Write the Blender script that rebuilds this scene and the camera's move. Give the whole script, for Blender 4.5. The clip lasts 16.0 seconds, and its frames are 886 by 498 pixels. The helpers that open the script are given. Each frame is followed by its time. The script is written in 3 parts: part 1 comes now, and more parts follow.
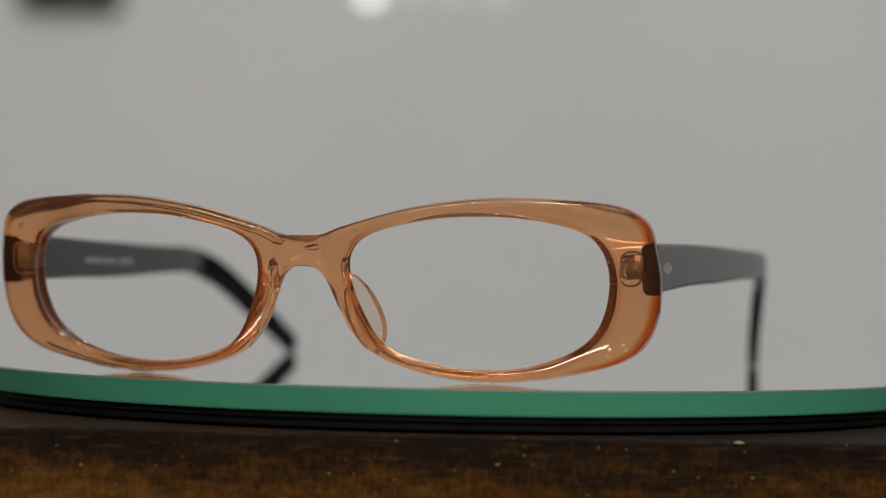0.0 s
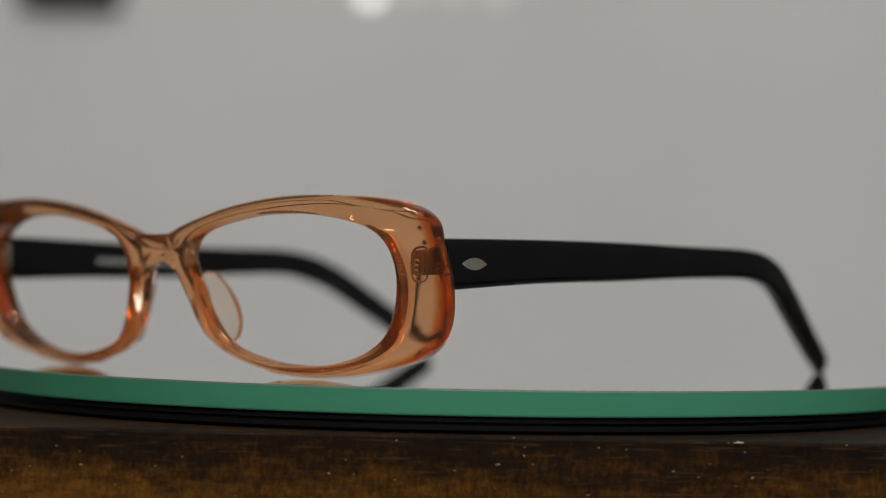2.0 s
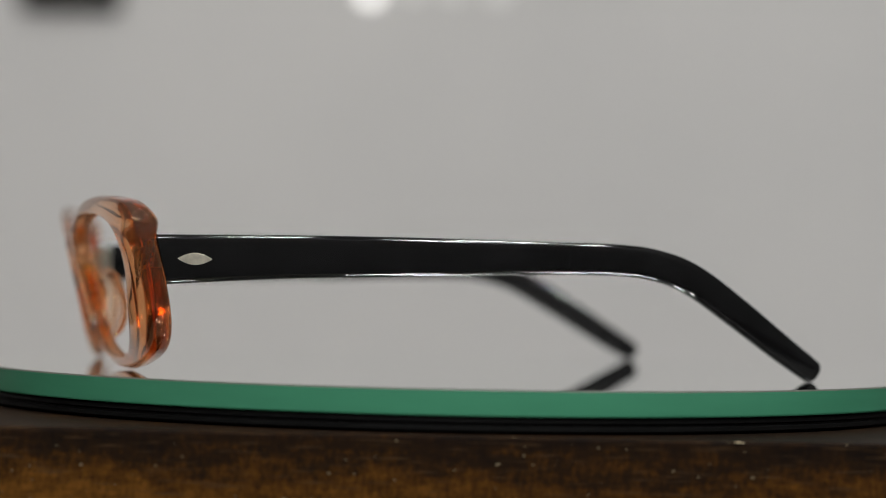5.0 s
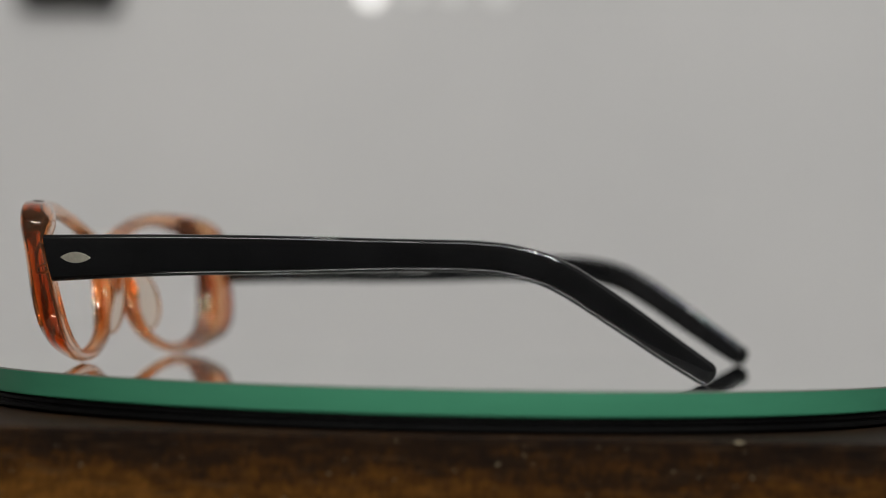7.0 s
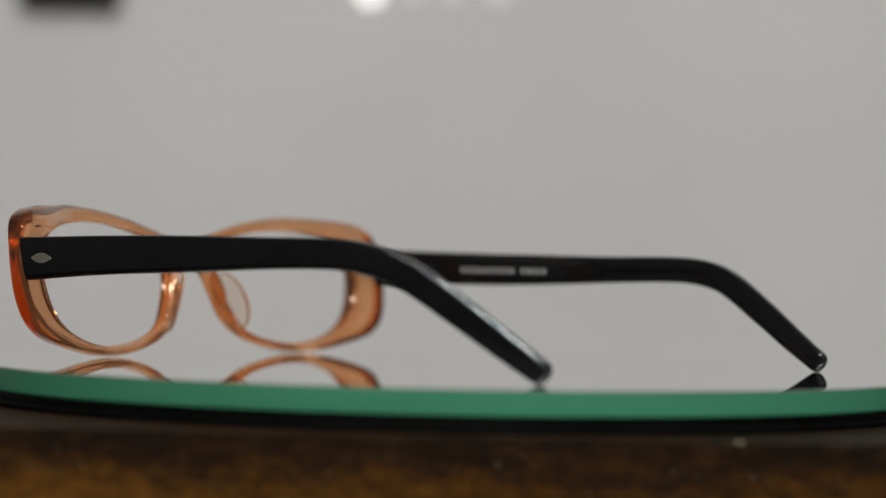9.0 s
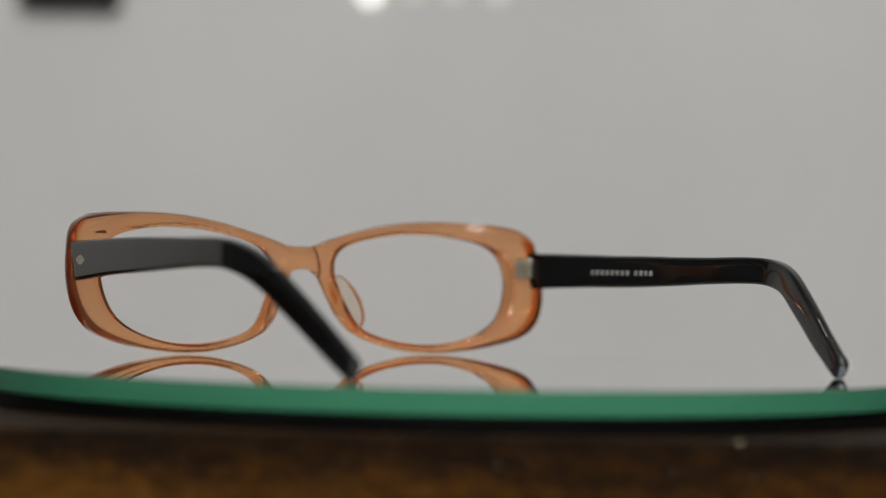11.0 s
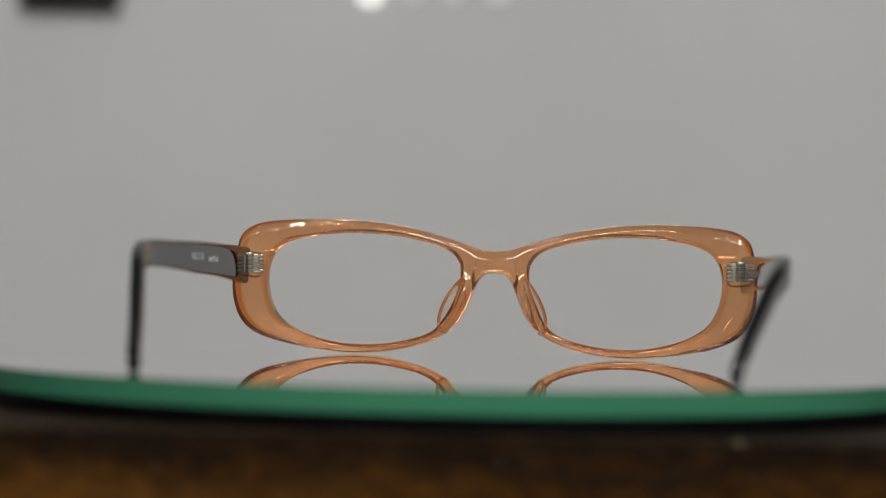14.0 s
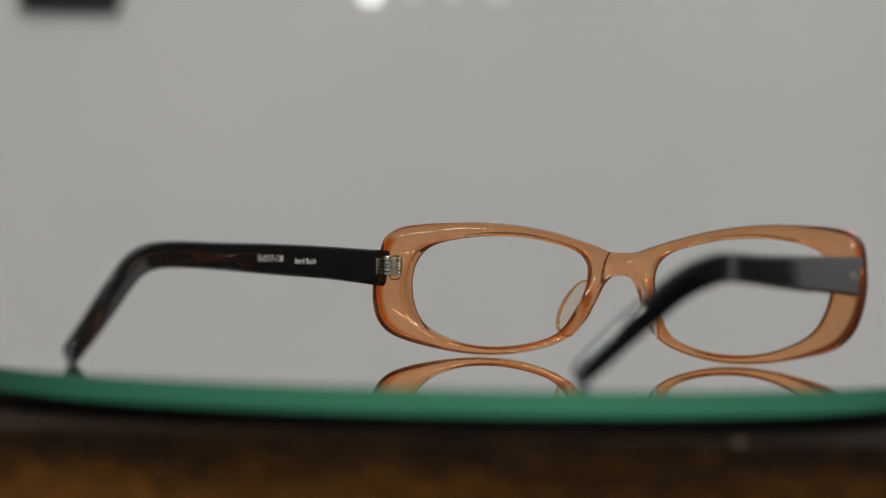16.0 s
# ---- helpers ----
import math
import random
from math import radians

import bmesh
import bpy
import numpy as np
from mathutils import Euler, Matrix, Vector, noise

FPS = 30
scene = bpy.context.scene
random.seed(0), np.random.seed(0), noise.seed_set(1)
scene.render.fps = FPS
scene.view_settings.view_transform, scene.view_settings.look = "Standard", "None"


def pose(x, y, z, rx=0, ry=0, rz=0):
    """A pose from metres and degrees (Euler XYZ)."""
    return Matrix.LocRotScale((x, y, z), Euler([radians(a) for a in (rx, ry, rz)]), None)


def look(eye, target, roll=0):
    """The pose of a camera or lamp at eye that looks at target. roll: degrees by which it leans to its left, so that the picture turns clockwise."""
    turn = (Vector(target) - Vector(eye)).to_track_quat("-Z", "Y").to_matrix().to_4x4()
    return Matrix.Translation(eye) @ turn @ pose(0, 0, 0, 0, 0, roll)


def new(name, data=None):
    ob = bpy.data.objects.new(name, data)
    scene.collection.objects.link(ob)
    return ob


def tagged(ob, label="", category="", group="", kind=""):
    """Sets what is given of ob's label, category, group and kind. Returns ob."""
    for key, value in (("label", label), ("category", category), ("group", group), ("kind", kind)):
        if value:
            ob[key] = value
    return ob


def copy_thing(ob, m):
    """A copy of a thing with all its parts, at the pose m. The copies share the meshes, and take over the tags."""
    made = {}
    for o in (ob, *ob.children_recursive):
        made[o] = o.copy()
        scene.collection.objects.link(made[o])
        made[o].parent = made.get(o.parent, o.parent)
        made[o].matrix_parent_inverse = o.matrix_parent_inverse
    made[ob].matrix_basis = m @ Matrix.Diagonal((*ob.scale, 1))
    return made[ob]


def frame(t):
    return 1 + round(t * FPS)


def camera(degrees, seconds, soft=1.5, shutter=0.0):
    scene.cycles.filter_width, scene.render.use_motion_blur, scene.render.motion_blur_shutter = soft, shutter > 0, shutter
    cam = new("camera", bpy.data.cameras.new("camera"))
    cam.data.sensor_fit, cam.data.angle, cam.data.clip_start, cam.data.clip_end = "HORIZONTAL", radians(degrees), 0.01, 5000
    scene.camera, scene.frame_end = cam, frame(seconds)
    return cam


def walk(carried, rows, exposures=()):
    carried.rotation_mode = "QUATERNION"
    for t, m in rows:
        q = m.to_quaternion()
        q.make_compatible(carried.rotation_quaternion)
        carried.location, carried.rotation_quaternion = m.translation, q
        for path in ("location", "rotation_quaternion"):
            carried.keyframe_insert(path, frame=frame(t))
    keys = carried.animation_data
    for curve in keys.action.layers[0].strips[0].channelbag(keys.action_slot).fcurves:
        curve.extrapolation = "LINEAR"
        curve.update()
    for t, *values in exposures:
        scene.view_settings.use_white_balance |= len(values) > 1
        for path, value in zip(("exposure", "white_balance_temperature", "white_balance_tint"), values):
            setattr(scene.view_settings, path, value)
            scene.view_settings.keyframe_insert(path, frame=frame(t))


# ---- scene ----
# A pair of spectacles turns on a small round mirror, on a worn wooden stand in a lit room.
# Sizes in metres; the turntable's axis is the world's z axis.
TABLE_Z = 0.75                    # top of the wooden stand
GLASS_Z = TABLE_Z + 0.0083        # top of the round mirror
EYE = Vector((-0.00211, -0.522, GLASS_Z + 0.01965))
PITCH, ROLL = 0.808, 1.1756       # degrees
WALL_Y = 1.0

# ---- camera ----
cam = camera(22.03, 16.0, soft=1.0)
aim = EYE + Vector((0, math.cos(radians(PITCH)), math.sin(radians(PITCH))))
walk(cam, [(0.0, look(EYE, aim, ROLL)), (16.0, look(EYE, aim, ROLL))],
     exposures=[(0.0, 0.06), (2.0, 0.01), (3.0, 0.09), (4.0, 0.18), (7.0, 0.19), (11.0, 0.20), (12.5, 0.08), (13.5, 0.03), (16.0, 0.01)])

# ---- world and lamps ----
world = bpy.data.worlds.new("world")
scene.world = world
world.use_nodes = True
world.node_tree.nodes["Background"].inputs[0].default_value = (1.0, 0.97, 0.93, 1)
world.node_tree.nodes["Background"].inputs[1].default_value = 0.05
LAMP_POWER = 6.9
SPOT_POWER = 0.5
PANEL_POWER = 19.0
PANEL = (-0.75, -1.7, 1.70, 0.30)                  # x, y, length, width
ROOM = (-1.75, 1.10, -2.4, WALL_Y, 0.0, 2.45)     # x0 x1 y0 y1 z0 z1
DOWNLIGHTS = [(0.40, -0.25), (0.25, -0.85), (0.70, -0.85), (0.20, -1.4), (0.60, -1.4), (0.30, -1.95), (0.80, -1.95)]
SPOTS = [(-0.45, 0.30), (0.02, 0.45), (0.42, 0.28), (-0.12, -0.35)]


# ---- materials ----
def material(name):
    m = bpy.data.materials.new(name)
    m.use_nodes = True
    nt = m.node_tree
    return m, nt, nt.nodes["Principled BSDF"]


def node(nt, kind, **values):
    n = nt.nodes.new(kind)
    for key, value in values.items():
        n.inputs[key.replace("_", " ")].default_value = value
    return n


def coords(nt, scale=(1, 1, 1)):
    tc = nt.nodes.new("ShaderNodeTexCoord")
    mp = nt.nodes.new("ShaderNodeMapping")
    mp.inputs["Scale"].default_value = scale
    nt.links.new(tc.outputs["Object"], mp.inputs["Vector"])
    return mp.outputs["Vector"]


def ramp(nt, fac, stops):
    r = nt.nodes.new("ShaderNodeValToRGB")
    while len(r.color_ramp.elements) < len(stops):
        r.color_ramp.elements.new(0.5)
    for e, (pos, col) in zip(r.color_ramp.elements, stops):
        e.position, e.color = pos, (*col, 1)
    nt.links.new(fac, r.inputs["Fac"])
    return r.outputs["Color"]


def noise_of(nt, vec, scale, detail=4.0, rough=0.55):
    n = node(nt, "ShaderNodeTexNoise", Scale=scale, Detail=detail, Roughness=rough)
    nt.links.new(vec, n.inputs["Vector"])
    return n.outputs["Fac"]


def bump(nt, bsdf, height, strength, distance):
    b = node(nt, "ShaderNodeBump", Strength=strength, Distance=distance)
    nt.links.new(height, b.inputs["Height"])
    nt.links.new(b.outputs["Normal"], bsdf.inputs["Normal"])


def grey3(v):
    return (v, v, v)


def mat_acetate(name, tint, body, share, inner, ior=1.49, coat=0.8):
    """Clear coloured acetate: it lets light through, tinted, and scatters a little in its depth."""
    m, nt, b = material(name)
    b.inputs["Transmission Weight"].default_value = 1.0
    b.inputs["IOR"].default_value = ior
    b.inputs["Roughness"].default_value = 0.02
    b.inputs["Specular Tint"].default_value = (*inner, 1)
    b.inputs["Coat Weight"].default_value = coat
    b.inputs["Coat Roughness"].default_value = 0.02
    v = coords(nt)
    n = noise_of(nt, v, 160.0, 3.0)
    c = ramp(nt, n, [(0.3, tuple(t * 0.95 for t in tint)), (0.7, tint)])
    nt.links.new(c, b.inputs["Base Color"])
    tr = node(nt, "ShaderNodeBsdfTranslucent", Color=(*body, 1))
    di = node(nt, "ShaderNodeBsdfDiffuse", Color=(*body, 1))
    half = node(nt, "ShaderNodeMixShader", Fac=0.5)
    nt.links.new(tr.outputs[0], half.inputs[1])
    nt.links.new(di.outputs[0], half.inputs[2])
    mix = node(nt, "ShaderNodeMixShader", Fac=share)
    nt.links.new(b.outputs[0], mix.inputs[1])
    nt.links.new(half.outputs[0], mix.inputs[2])
    nt.links.new(mix.outputs[0], nt.nodes["Material Output"].inputs["Surface"])
    fine = noise_of(nt, v, 700.0, 2.0)
    bump(nt, b, fine, 0.012, 0.0004)
    return m


def mat_path_tint(name, tint):
    """An added clear sheet; its tint, strongest in its middle, imitates light's longer path."""
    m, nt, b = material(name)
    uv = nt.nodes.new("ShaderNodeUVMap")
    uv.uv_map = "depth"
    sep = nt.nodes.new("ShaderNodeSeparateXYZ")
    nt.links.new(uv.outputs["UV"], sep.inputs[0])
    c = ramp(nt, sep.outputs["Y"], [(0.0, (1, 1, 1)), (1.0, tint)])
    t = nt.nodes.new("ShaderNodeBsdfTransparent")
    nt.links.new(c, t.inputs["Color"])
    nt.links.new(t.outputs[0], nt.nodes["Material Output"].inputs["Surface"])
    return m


def mat_black_acetate():
    m, nt, b = material("black_acetate")
    v = coords(nt)
    c = ramp(nt, noise_of(nt, v, 120.0, 5.0), [(0.35, (0.0018, 0.002, 0.0023)), (0.7, (0.0036, 0.0038, 0.0042))])
    nt.links.new(c, b.inputs["Base Color"])
    r = ramp(nt, noise_of(nt, v, 60.0, 4.0), [(0.3, grey3(0.02)), (0.75, grey3(0.05))])
    nt.links.new(r, b.inputs["Roughness"])
    b.inputs["IOR"].default_value = 1.52
    bump(nt, b, noise_of(nt, v, 500.0, 2.0), 0.012, 0.0003)
    return m


def mat_metal(name, col, rough):
    m, nt, b = material(name)
    v = coords(nt)
    b.inputs["Metallic"].default_value = 1.0
    c = ramp(nt, noise_of(nt, v, 900.0, 3.0), [(0.3, tuple(x * 0.8 for x in col)), (0.7, col)])
    nt.links.new(c, b.inputs["Base Color"])
    b.inputs["Roughness"].default_value = rough
    return m


def mat_mirror():
    m, nt, b = material("silvered_glass")
    v = coords(nt)
    b.inputs["Metallic"].default_value = 1.0
    b.inputs["Base Color"].default_value = (0.93, 0.95, 0.94, 1)
    r = ramp(nt, noise_of(nt, v, 45.0, 5.0), [(0.4, grey3(0.006)), (0.8, grey3(0.03))])
    nt.links.new(r, b.inputs["Roughness"])
    return m


def mat_green_edge():
    m, nt, b = material("green_glass_edge")
    v = coords(nt, (1, 1, 6))
    c = ramp(nt, noise_of(nt, v, 22.0, 5.0), [(0.3, (0.042, 0.190, 0.108)), (0.7, (0.052, 0.226, 0.130))])
    nt.links.new(c, b.inputs["Base Color"])
    b.inputs["Roughness"].default_value = 0.22
    b.inputs["IOR"].default_value = 1.5
    b.inputs["Specular IOR Level"].default_value = 0.3
    return m


def mat_plain(name, dark, light, rough, scale=40.0, relief=0.05, depth=0.0005, gloss=0.5):
    m, nt, b = material(name)
    v = coords(nt)
    c = ramp(nt, noise_of(nt, v, scale, 5.0), [(0.3, dark), (0.7, light)])
    nt.links.new(c, b.inputs["Base Color"])
    b.inputs["Roughness"].default_value = rough
    b.inputs["Specular IOR Level"].default_value = gloss
    bump(nt, b, noise_of(nt, v, scale * 8, 3.0), relief, depth)
    return m


def mat_worn_wood():
    """Dark varnish rubbed through to amber wood in fine flecks, with pale nicks."""
    m, nt, b = material("worn_dark_wood")
    v = coords(nt)
    streak = noise_of(nt, coords(nt, (1, 1, 0.45)), 1100.0, 5.0, 0.7)
    fleck = noise_of(nt, coords(nt, (0.4, 1, 1.2)), 380.0, 6.0, 0.7)
    blot = noise_of(nt, coords(nt, (0.55, 1, 2.6)), 38.0, 5.0, 0.6)
    sep = nt.nodes.new("ShaderNodeSeparateXYZ")
    nt.links.new(v, sep.inputs[0])
    # more amber away from the top edge
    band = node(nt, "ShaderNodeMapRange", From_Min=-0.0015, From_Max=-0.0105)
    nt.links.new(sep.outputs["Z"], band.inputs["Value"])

    def add(value, weight, base):
        a = nt.nodes.new("ShaderNodeMath")
        a.operation = "MULTIPLY_ADD"
        nt.links.new(value, a.inputs[0])
        a.inputs[1].default_value = weight
        if base is None:
            a.inputs[2].default_value = 0.0
        else:
            nt.links.new(base, a.inputs[2])
        return a.outputs[0]
    # and towards the left end (lower x)
    leftward = node(nt, "ShaderNodeMapRange", From_Min=0.06, From_Max=-0.03)
    nt.links.new(sep.outputs["X"], leftward.inputs["Value"])
    wear = add(streak, 0.40, add(fleck, 0.46, add(blot, 0.42, add(band.outputs[0], 0.20, add(leftward.outputs[0], 0.05, None)))))
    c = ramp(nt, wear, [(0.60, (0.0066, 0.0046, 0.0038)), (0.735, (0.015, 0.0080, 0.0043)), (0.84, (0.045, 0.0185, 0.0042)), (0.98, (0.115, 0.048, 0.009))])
    nick = noise_of(nt, coords(nt, (0.5, 1, 1)), 1300.0, 1.0)
    nm = ramp(nt, nick, [(0.73, grey3(0.0)), (0.765, grey3(1.0))])
    mix = nt.nodes.new("ShaderNodeMix")
    mix.data_type = "RGBA"
    nt.links.new(nm, mix.inputs[0])
    nt.links.new(c, mix.inputs[6])
    mix.inputs[7].default_value = (0.20, 0.16, 0.10, 1)
    # fine scratches along the edge
    scratch = ramp(nt, noise_of(nt, coords(nt, (0.07, 1, 1.3)), 1500.0, 2.0), [(0.60, grey3(0.0)), (0.70, grey3(0.75))])
    mark = nt.nodes.new("ShaderNodeMix")
    mark.data_type = "RGBA"
    nt.links.new(scratch, mark.inputs[0])
    nt.links.new(mix.outputs[2], mark.inputs[6])
    mark.inputs[7].default_value = (0.050, 0.029, 0.014, 1)
    nt.links.new(mark.outputs[2], b.inputs["Base Color"])
    b.inputs["Roughness"].default_value = 0.6
    b.inputs["Specular IOR Level"].default_value = 0.04
    b.inputs["Specular Tint"].default_value = (1.0, 0.82, 0.64, 1)
    bump(nt, b, wear, 0.35, 0.0004)
    return m


def mat_glow(name, col, strength):
    m, nt, b = material(name)
    b.inputs["Base Color"].default_value = (0.9, 0.9, 0.88, 1)
    b.inputs["Emission Color"].default_value = (*col, 1)
    b.inputs["Emission Strength"].default_value = strength
    return m


ORANGE = mat_acetate("orange_acetate", (0.96, 0.49, 0.24), (0.80, 0.36, 0.15), 0.05, (1.0, 0.60, 0.30))
# tint for light absorbed along deeper paths, put on added sheets
PATH_TINT = mat_path_tint("path_tint_amber", (0.925, 0.63, 0.34))
CLEAR = mat_acetate("clear_acetate", (0.95, 0.84, 0.73), (0.8, 0.6, 0.42), 0.004, (1.0, 0.75, 0.55), 1.10, 0.0)
BLACK = mat_black_acetate()
SILVER = mat_metal("nickel_silver", (0.58, 0.55, 0.46), 0.34)
RIVET = mat_metal("brushed_silver", (0.72, 0.68, 0.57), 0.42)
PRINT = mat_plain("white_print", (0.38, 0.37, 0.35), (0.58, 0.56, 0.53), 0.6, 300.0)
FAINT = mat_plain("faint_white_print", (0.13, 0.127, 0.12), (0.25, 0.243, 0.23), 0.6, 300.0)
MIRROR = mat_mirror()
GREEN = mat_green_edge()
RUBBER = mat_plain("black_plastic", (0.003, 0.003, 0.003), (0.006, 0.006, 0.006), 0.5, 60.0, gloss=0.12)
# dark reflection on the mirror's upper bevel, put into its colour
DARK_BEVEL = mat_plain("dark_bevel_reflection", (0.05, 0.06, 0.045), (0.08, 0.09, 0.07), 0.55, 200.0)
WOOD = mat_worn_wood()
CHIP = mat_plain("raw_wood", (0.24, 0.19, 0.11), (0.36, 0.29, 0.18), 0.7, 900.0)
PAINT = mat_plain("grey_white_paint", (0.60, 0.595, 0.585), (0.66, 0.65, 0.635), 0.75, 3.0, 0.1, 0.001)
# dark grey of the unseen walls stands in for a dim room
DIM_ROOM = mat_plain("dim_room_walls", (0.09, 0.085, 0.08), (0.12, 0.115, 0.11), 0.7, 3.0, 0.1, 0.001)
CEIL = mat_plain("white_ceiling_paint", (0.74, 0.73, 0.71), (0.8, 0.79, 0.77), 0.8, 3.0, 0.1, 0.001)
FLOOR = mat_plain("dark_floor", (0.09, 0.08, 0.07), (0.13, 0.115, 0.10), 0.45, 6.0, 0.1, 0.001)
DARKBOX = mat_plain("dark_plastic", (0.02, 0.02, 0.02), (0.035, 0.035, 0.035), 0.45, 30.0)
WHITE = mat_plain("white_enamel", (0.76, 0.76, 0.74), (0.82, 0.82, 0.80), 0.35, 12.0)
BULB = mat_glow("lit_bulb", (1.0, 0.98, 0.95), 1.15)
DIM = mat_glow("dim_bulb", (1.0, 0.97, 0.93), 0.12)
DISC = mat_glow("lit_diffuser", (1.0, 0.95, 0.88), 6.0)


# ---- mesh helpers ----
def mesh_of(name, bm, mat, smooth=True, sharp=38):
    me = bpy.data.meshes.new(name)
    bmesh.ops.recalc_face_normals(bm, faces=bm.faces)
    bm.to_mesh(me)
    bm.free()
    me.materials.append(mat)
    if smooth:
        me.shade_smooth()
        me.set_sharp_from_angle(angle=radians(sharp))
    return me


def part(name, bm, mat, parent, label="", smooth=True, sharp=38):
    ob = new(name, mesh_of(name, bm, mat, smooth, sharp))
    ob.parent = parent
    if label:
        tagged(ob, label)
    return ob


def box(size, centre=(0, 0, 0), bevel=0.0, seg=2, bm=None):
    made = bmesh.new()
    bmesh.ops.create_cube(made, size=1.0)
    for v in made.verts:
        v.co = Vector(a * b for a, b in zip(v.co, size))
    if bevel:
        bmesh.ops.bevel(made, geom=made.edges[:], offset=bevel, segments=seg, affect="EDGES", profile=0.5)
    bmesh.ops.translate(made, vec=centre, verts=made.verts)
    if bm is None:
        return made
    me = bpy.data.meshes.new("piece")
    made.to_mesh(me)
    made.free()
    bm.from_mesh(me)
    bpy.data.meshes.remove(me)
    return bm


def lathe(profile, n=48, bm=None, m=Matrix()):
    """A turned body: (radius, height) pairs about the z axis."""
    bm = bm or bmesh.new()
    rings = []
    for r, z in profile:
        if r < 1e-7:
            rings.append([bm.verts.new(m @ Vector((0, 0, z)))])
        else:
            rings.append([bm.verts.new(m @ Vector((r * math.cos(2 * math.pi * k / n), r * math.sin(2 * math.pi * k / n), z)))
                          for k in range(n)])
    for a, b in zip(rings, rings[1:]):
        for k in range(n):
            j = (k + 1) % n
            if len(a) == 1 and len(b) == 1:
                continue
            if len(a) == 1:
                bm.faces.new((a[0], b[k], b[j]))
            elif len(b) == 1:
                bm.faces.new((a[k], a[j], b[0]))
            else:
                bm.faces.new((a[k], a[j], b[j], b[k]))
    return bm


def spline(points, n, closed=False):
    """n points, evenly spaced, on a smooth curve through a few."""
    p = np.array(points, float)
    k = len(p)
    dense = []
    for i in range(k if closed else k - 1):
        a, b, c, d = (p[(i + o) % k] if closed else p[min(max(i + o, 0), k - 1)] for o in (-1, 0, 1, 2))
        t = np.linspace(0, 1, 24, endpoint=False)[:, None]
        dense.append(0.5 * (2 * b + (c - a) * t + (2 * a - 5 * b + 4 * c - d) * t ** 2 + (3 * b - a - 3 * c + d) * t ** 3))
    dense.append(p[:1] if closed else p[-1:])
    dense = np.concatenate(dense)
    s = np.concatenate([[0], np.cumsum(np.linalg.norm(np.diff(dense[:, :2], axis=0), axis=1))])
    at = np.linspace(0, s[-1], n, endpoint=not closed)
    return np.stack([np.interp(at, s, dense[:, j]) for j in range(p.shape[1])], 1)


def letters(text, size, parent_m, mat, name, parent, label=""):
    cu = bpy.data.curves.new("letters", "FONT")
    cu.body, cu.size, cu.align_x, cu.align_y, cu.extrude = text, size, "LEFT", "CENTER", 0.00002
    tmp = new("letters", cu)
    dg = bpy.context.evaluated_depsgraph_get()
    me = bpy.data.meshes.new_from_object(tmp.evaluated_get(dg))
    bpy.data.objects.remove(tmp)
    bpy.data.curves.remove(cu)
    me.transform(parent_m)
    me.materials.clear()
    me.materials.append(mat)
    ob = new(name, me)
    ob.parent = parent
    if label:
        tagged(ob, label)
    return ob


# ---- the room ----
def slab(name, x0, x1, y0, y1, z0, z1, mat, label, category):
    ob = new(name, mesh_of(name, box((x1 - x0, y1 - y0, z1 - z0), ((x0 + x1) / 2, (y0 + y1) / 2, (z0 + z1) / 2)), mat, False))
    return tagged(ob, label, category, kind="structure")


def room():
    x0, x1, y0, y1, z0, z1 = ROOM
    t = 0.1
    slab("floor", x0 - t, x1 + t, y0 - t, y1 + t, z0 - t, z0, FLOOR, "plain dark floor of the room", "floor")
    slab("ceiling", x0 - t, x1 + t, y0 - t, y1 + t, z1, z1 + t, CEIL, "plain white painted ceiling", "ceiling")
    slab("wall_north", x0, x1, y1, y1 + t, z0, z1, PAINT, "plain matt grey-white painted wall", "wall")
    # unseen side and back walls, coloured dark so that reflections stay dim
    slab("wall_south", x0, x1, y0 - t, y0, z0, z1, DIM_ROOM, "plain matt unseen wall, coloured dark grey for the dim room", "wall")
    slab("wall_west", x0 - t, x0, y0 - t, y1 + t, z0, z1, DIM_ROOM, "plain matt unseen wall, coloured dark grey for the dim room", "wall")
    slab("wall_east", x1, x1 + t, y0 - t, y1 + t, z0, z1, DIM_ROOM, "plain matt unseen wall, coloured dark grey for the dim room", "wall")


def downlights(places, r, power, label, group):
    """Round lit fittings in the ceiling, of radius r."""
    first = None
    z = ROOM[5]
    for x, y in places:
        if first is None:
            first = tagged(new("ceiling_light"), label, "lamp", group)
            part("rim", lathe([(r * 1.03, 0), (r * 1.06, -0.006), (r * 1.25, -0.008), (r * 1.3, 0.0)], 40), WHITE, first)
            part("diffuser", lathe([(0.0, -0.003), (r * 0.97, -0.003), (r * 1.025, -0.001)], 40), DISC, first, "glowing white diffuser")
            first.location = (x, y, z)
        else:
            copy_thing(first, pose(x, y, z))
        la = bpy.data.lights.new("downlight", "AREA")
        la.shape, la.size, la.energy, la.color = "DISK", r * 1.84, power, (0.99, 0.992, 0.99)
        lo = new("downlight", la)
        lo.location = (x, y, z - 0.012)


